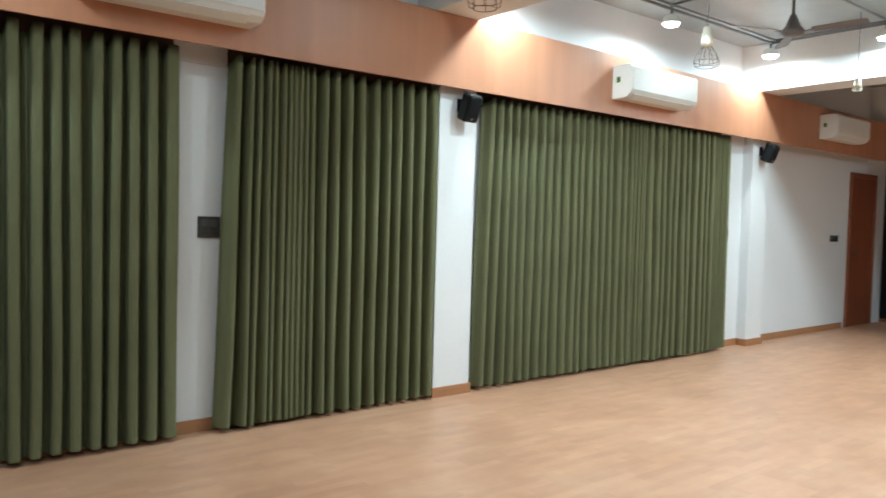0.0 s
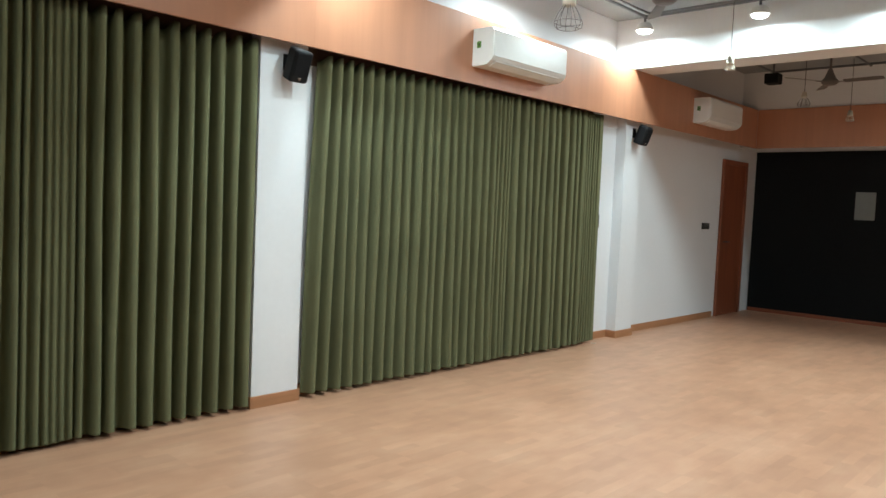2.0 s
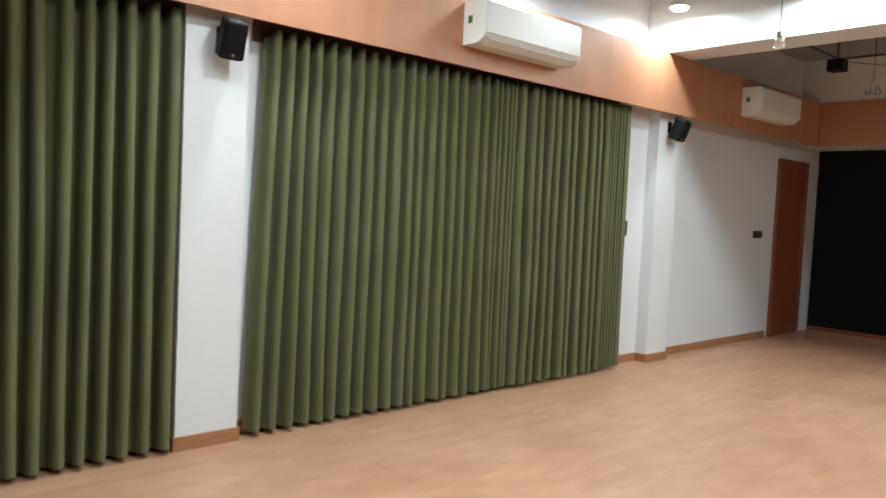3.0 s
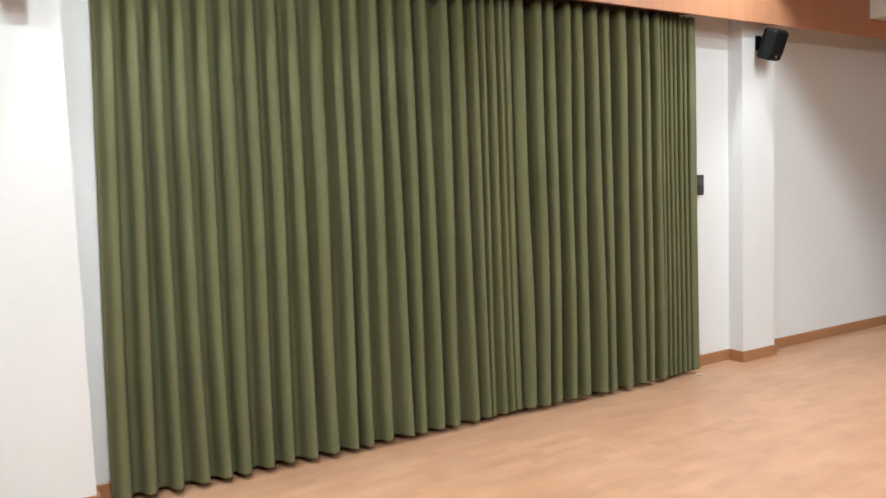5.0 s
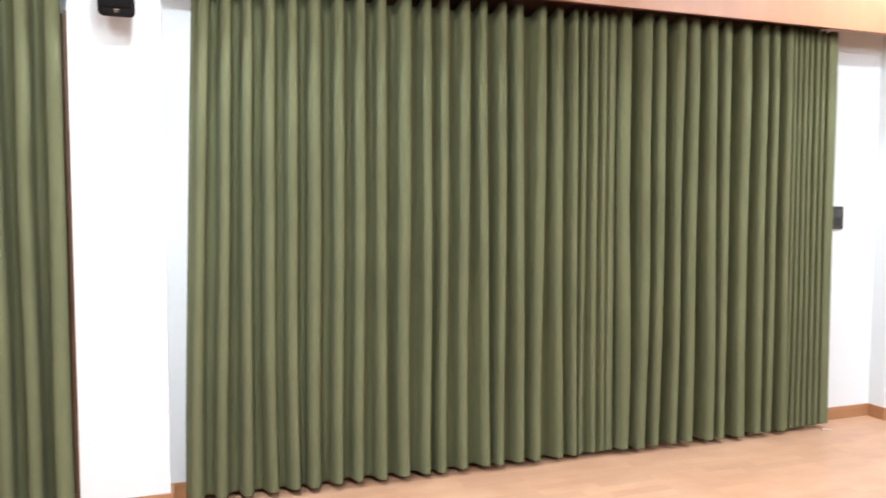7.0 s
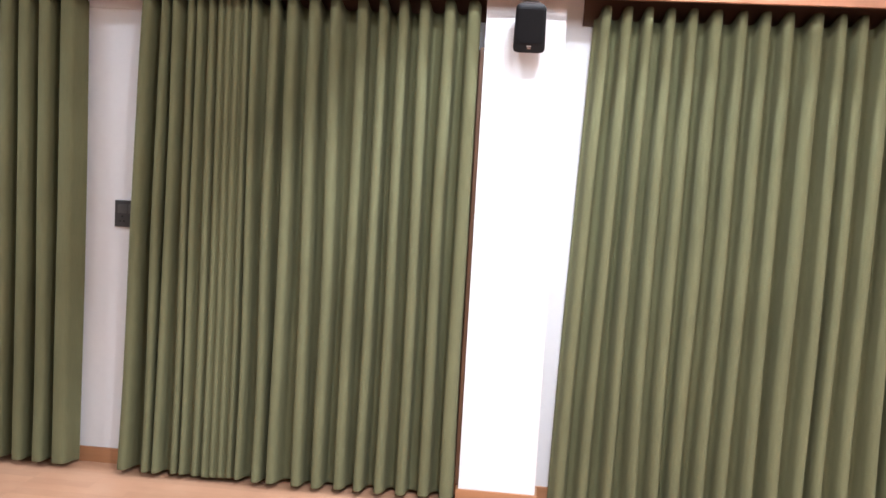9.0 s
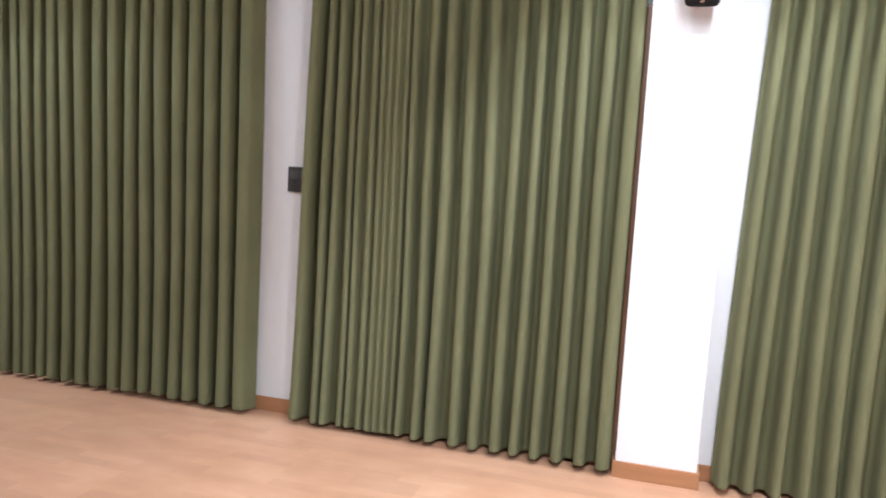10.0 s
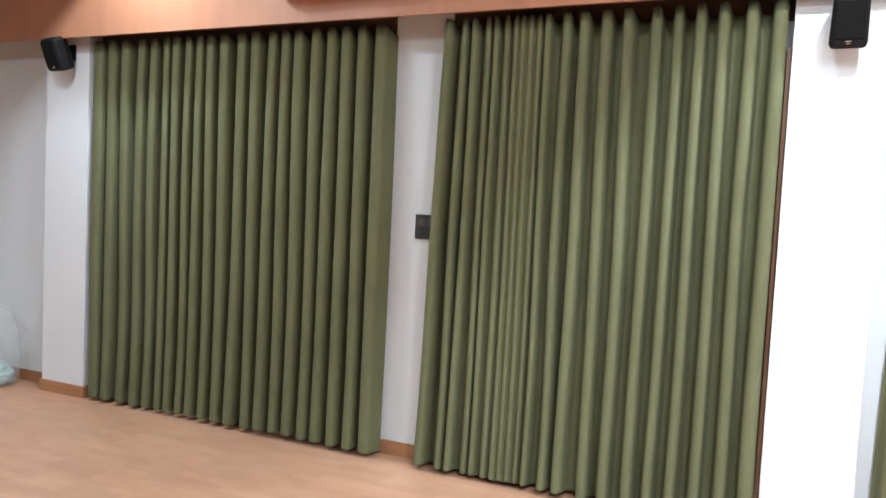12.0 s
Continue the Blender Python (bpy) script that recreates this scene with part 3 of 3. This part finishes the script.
def cage_pendant(x, y, z0, wire, label, height=0.155, wide=0.088, cap=1.0):
    """A brass socket with a flared wire cage on a thin cord; z0 is the cage's lower rim."""
    t = thing("cage_pendant", (x, y, z0), label, "pendant lamp", "wire cage pendants")
    part("cord", tube(bmesh.new(), (0, 0, height + 0.10 * cap), (0, 0, CEIL - z0), 0.0035, 8), M_WIRE, t)
    rings = [(0.014, 0.125), (0.030, 0.118), (0.034, 0.062), (0.038, 0.058), (0.038, 0.034), (0.042, 0.02), (0.042, -0.015), (0.03, -0.02)]
    part("socket", lathe(bmesh.new(), [(r * (0.5 + 0.5 * cap), height + h * cap) for r, h in rings], 20), M_BRASS, t, "brushed brass socket", smooth=True)
    cage = bmesh.new()
    n = 8
    for i in range(n):
        a = 2 * math.pi * i / n
        c, s = math.cos(a), math.sin(a)
        pts = [(0.032, height - 0.01), (wide * 0.78, height * 0.55), (wide, height * 0.25), (wide * 0.92, height * 0.05), (wide * 0.70, 0.0)]
        for (r0, h0), (r1, h1) in zip(pts, pts[1:]):
            tube(cage, (r0 * c, r0 * s, h0), (r1 * c, r1 * s, h1), 0.0020, 6)
    for r, h in ((wide * 0.99, height * 0.25), (wide * 0.70, 0.0)):
        for i in range(24):
            a, b = 2 * math.pi * i / 24, 2 * math.pi * (i + 1) / 24
            tube(cage, (r * math.cos(a), r * math.sin(a), h), (r * math.cos(b), r * math.sin(b), h), 0.0020, 6)
    part("cage", cage, wire, t, "flared wire cage")
    return t


cage_pendant(2.39, -1.45, 2.43, M_WIRE, "wire cage pendant with a brass socket, unlit")
cage_pendant(4.46, -1.46, 2.43, M_WIRE, "wire cage pendant with a brass socket, unlit")
cage_pendant(6.93, -1.45, 2.585, M_BRASS, "small brass cage pendant on a thin cord, unlit", 0.045, 0.042, 0.55)
cage_pendant(8.86, -1.45, 2.52, M_WIRE, "wire cage pendant in the unlit end of the hall", 0.09, 0.065, 0.45)
cage_pendant(10.55, -1.45, 2.55, M_BRASS, "small brass cage pendant near the end wall", 0.07, 0.045, 0.5)

# plain black box, its use unknown
box2 = thing("ceiling_box", (9.87, -0.76, 2.95), "small black box hanging under the ceiling", "ceiling box")
part("body", block(-0.08, 0.08, -0.08, 0.08, 0, 0.12, 0.008), M_SPEAKER, box2)
part("stem", tube(bmesh.new(), (0, 0, 0.12), (0, 0, 0.35), 0.012, 10), M_METAL, box2)

# notice on the black wall
pn = thing("paper_notice", (EAST - 0.013, -1.45, 1.37), "blank white paper sheet on the black wall", "notice")
part("sheet", block(-0.003, -0.0005, -0.12, 0.12, 0, 0.365, 0.0008), M_PAPER, pn)


# ---- loose things past the pillar ----
def plastic_chair(x, y, turn):
    t = thing("plastic_chair", (x, y, 0), "cream moulded plastic chair standing by the wall", "chair")
    t.rotation_euler = (0, 0, radians(turn))
    part("seat", block(-0.21, 0.21, -0.21, 0.21, 0.42, 0.45, 0.012), M_CREAM, t)
    for sx in (-1, 1):
        for sy in (-1, 1):
            part("leg", tube(bmesh.new(), (sx * 0.22, sy * 0.22, 0), (sx * 0.18, sy * 0.18, 0.425), 0.018, 10, 0.026), M_CREAM, t)
    bm = bmesh.new()
    for i in range(5):
        xx = -0.16 + 0.08 * i
        box(bm, xx - 0.034, xx + 0.034, 0.19, 0.21, 0.445, 0.76, 0.004)
    box(bm, -0.21, 0.21, 0.185, 0.215, 0.74, 0.82, 0.012)
    for v in bm.verts:
        v.co.y += 0.38 * (v.co.z - 0.44)
    part("backrest", bm, M_CREAM, t)
    for sx in (-1, 1):
        bm = block(sx * 0.215 - 0.02, sx * 0.215 + 0.02, -0.18, 0.20, 0.63, 0.655, 0.008)
        tube(bm, (sx * 0.215, -0.16, 0.44), (sx * 0.215, -0.16, 0.635), 0.015, 10)
        part("armrest", bm, M_CREAM, t)
    return t


plastic_chair(-1.84, -0.52, -90)
bag = thing("plastic_sack", (-1.60, -0.22, 0), "clear plastic sack with teal items at its base", "sack")
prof = [(0.02, 0.004), (0.14, 0.006), (0.165, 0.06), (0.17, 0.20), (0.165, 0.34), (0.13, 0.46), (0.06, 0.53), (0.02, 0.55)]
bm = lathe(bmesh.new(), prof, 36)
for v in bm.verts:
    v.co += Vector((v.co.x, v.co.y, 0)) * 0.10 * noise.noise(v.co * 9.0)
part("film", bm, M_FILM, bag, smooth=True)
bm = bmesh.new()
bmesh.ops.create_icosphere(bm, subdivisions=4, radius=1.0)
for v in bm.verts:
    n = v.co.normalized()
    v.co = n * (1 + 0.22 * noise.noise(n * 2.6) + 0.12 * abs(noise.noise(n * 6.0)))
    v.co = Vector((v.co.x * 0.130, v.co.y * 0.125, max(0.008, 0.07 + v.co.z * 0.085)))
part("contents", bm, M_TEAL, bag, "crumpled pale teal plastic", smooth=False)

# loose end of the curtain cord
cable = thing("curtain_cord_end", (7.10, -0.17, 0), "short white curtain cord end lying on the floor", "cable")
bm = bmesh.new()
for i in range(8):
    u0, u1 = i / 8, (i + 1) / 8
    tube(bm, (0.045 * u0 - 0.03, 0.02 * math.sin(4 * u0), 0.006), (0.045 * u1 - 0.03, 0.02 * math.sin(4 * u1), 0.006), 0.0035, 8)
part("strand", bm, M_CREAM, cable)

# ---- floor ----
floor = solid("floor", block(WEST - 0.2, EAST + 0.2, SOUTH - 0.2, 0.2, -0.12, 0.0), M_FLOOR, "satin wood-print vinyl floor in warm light brown", "floor")
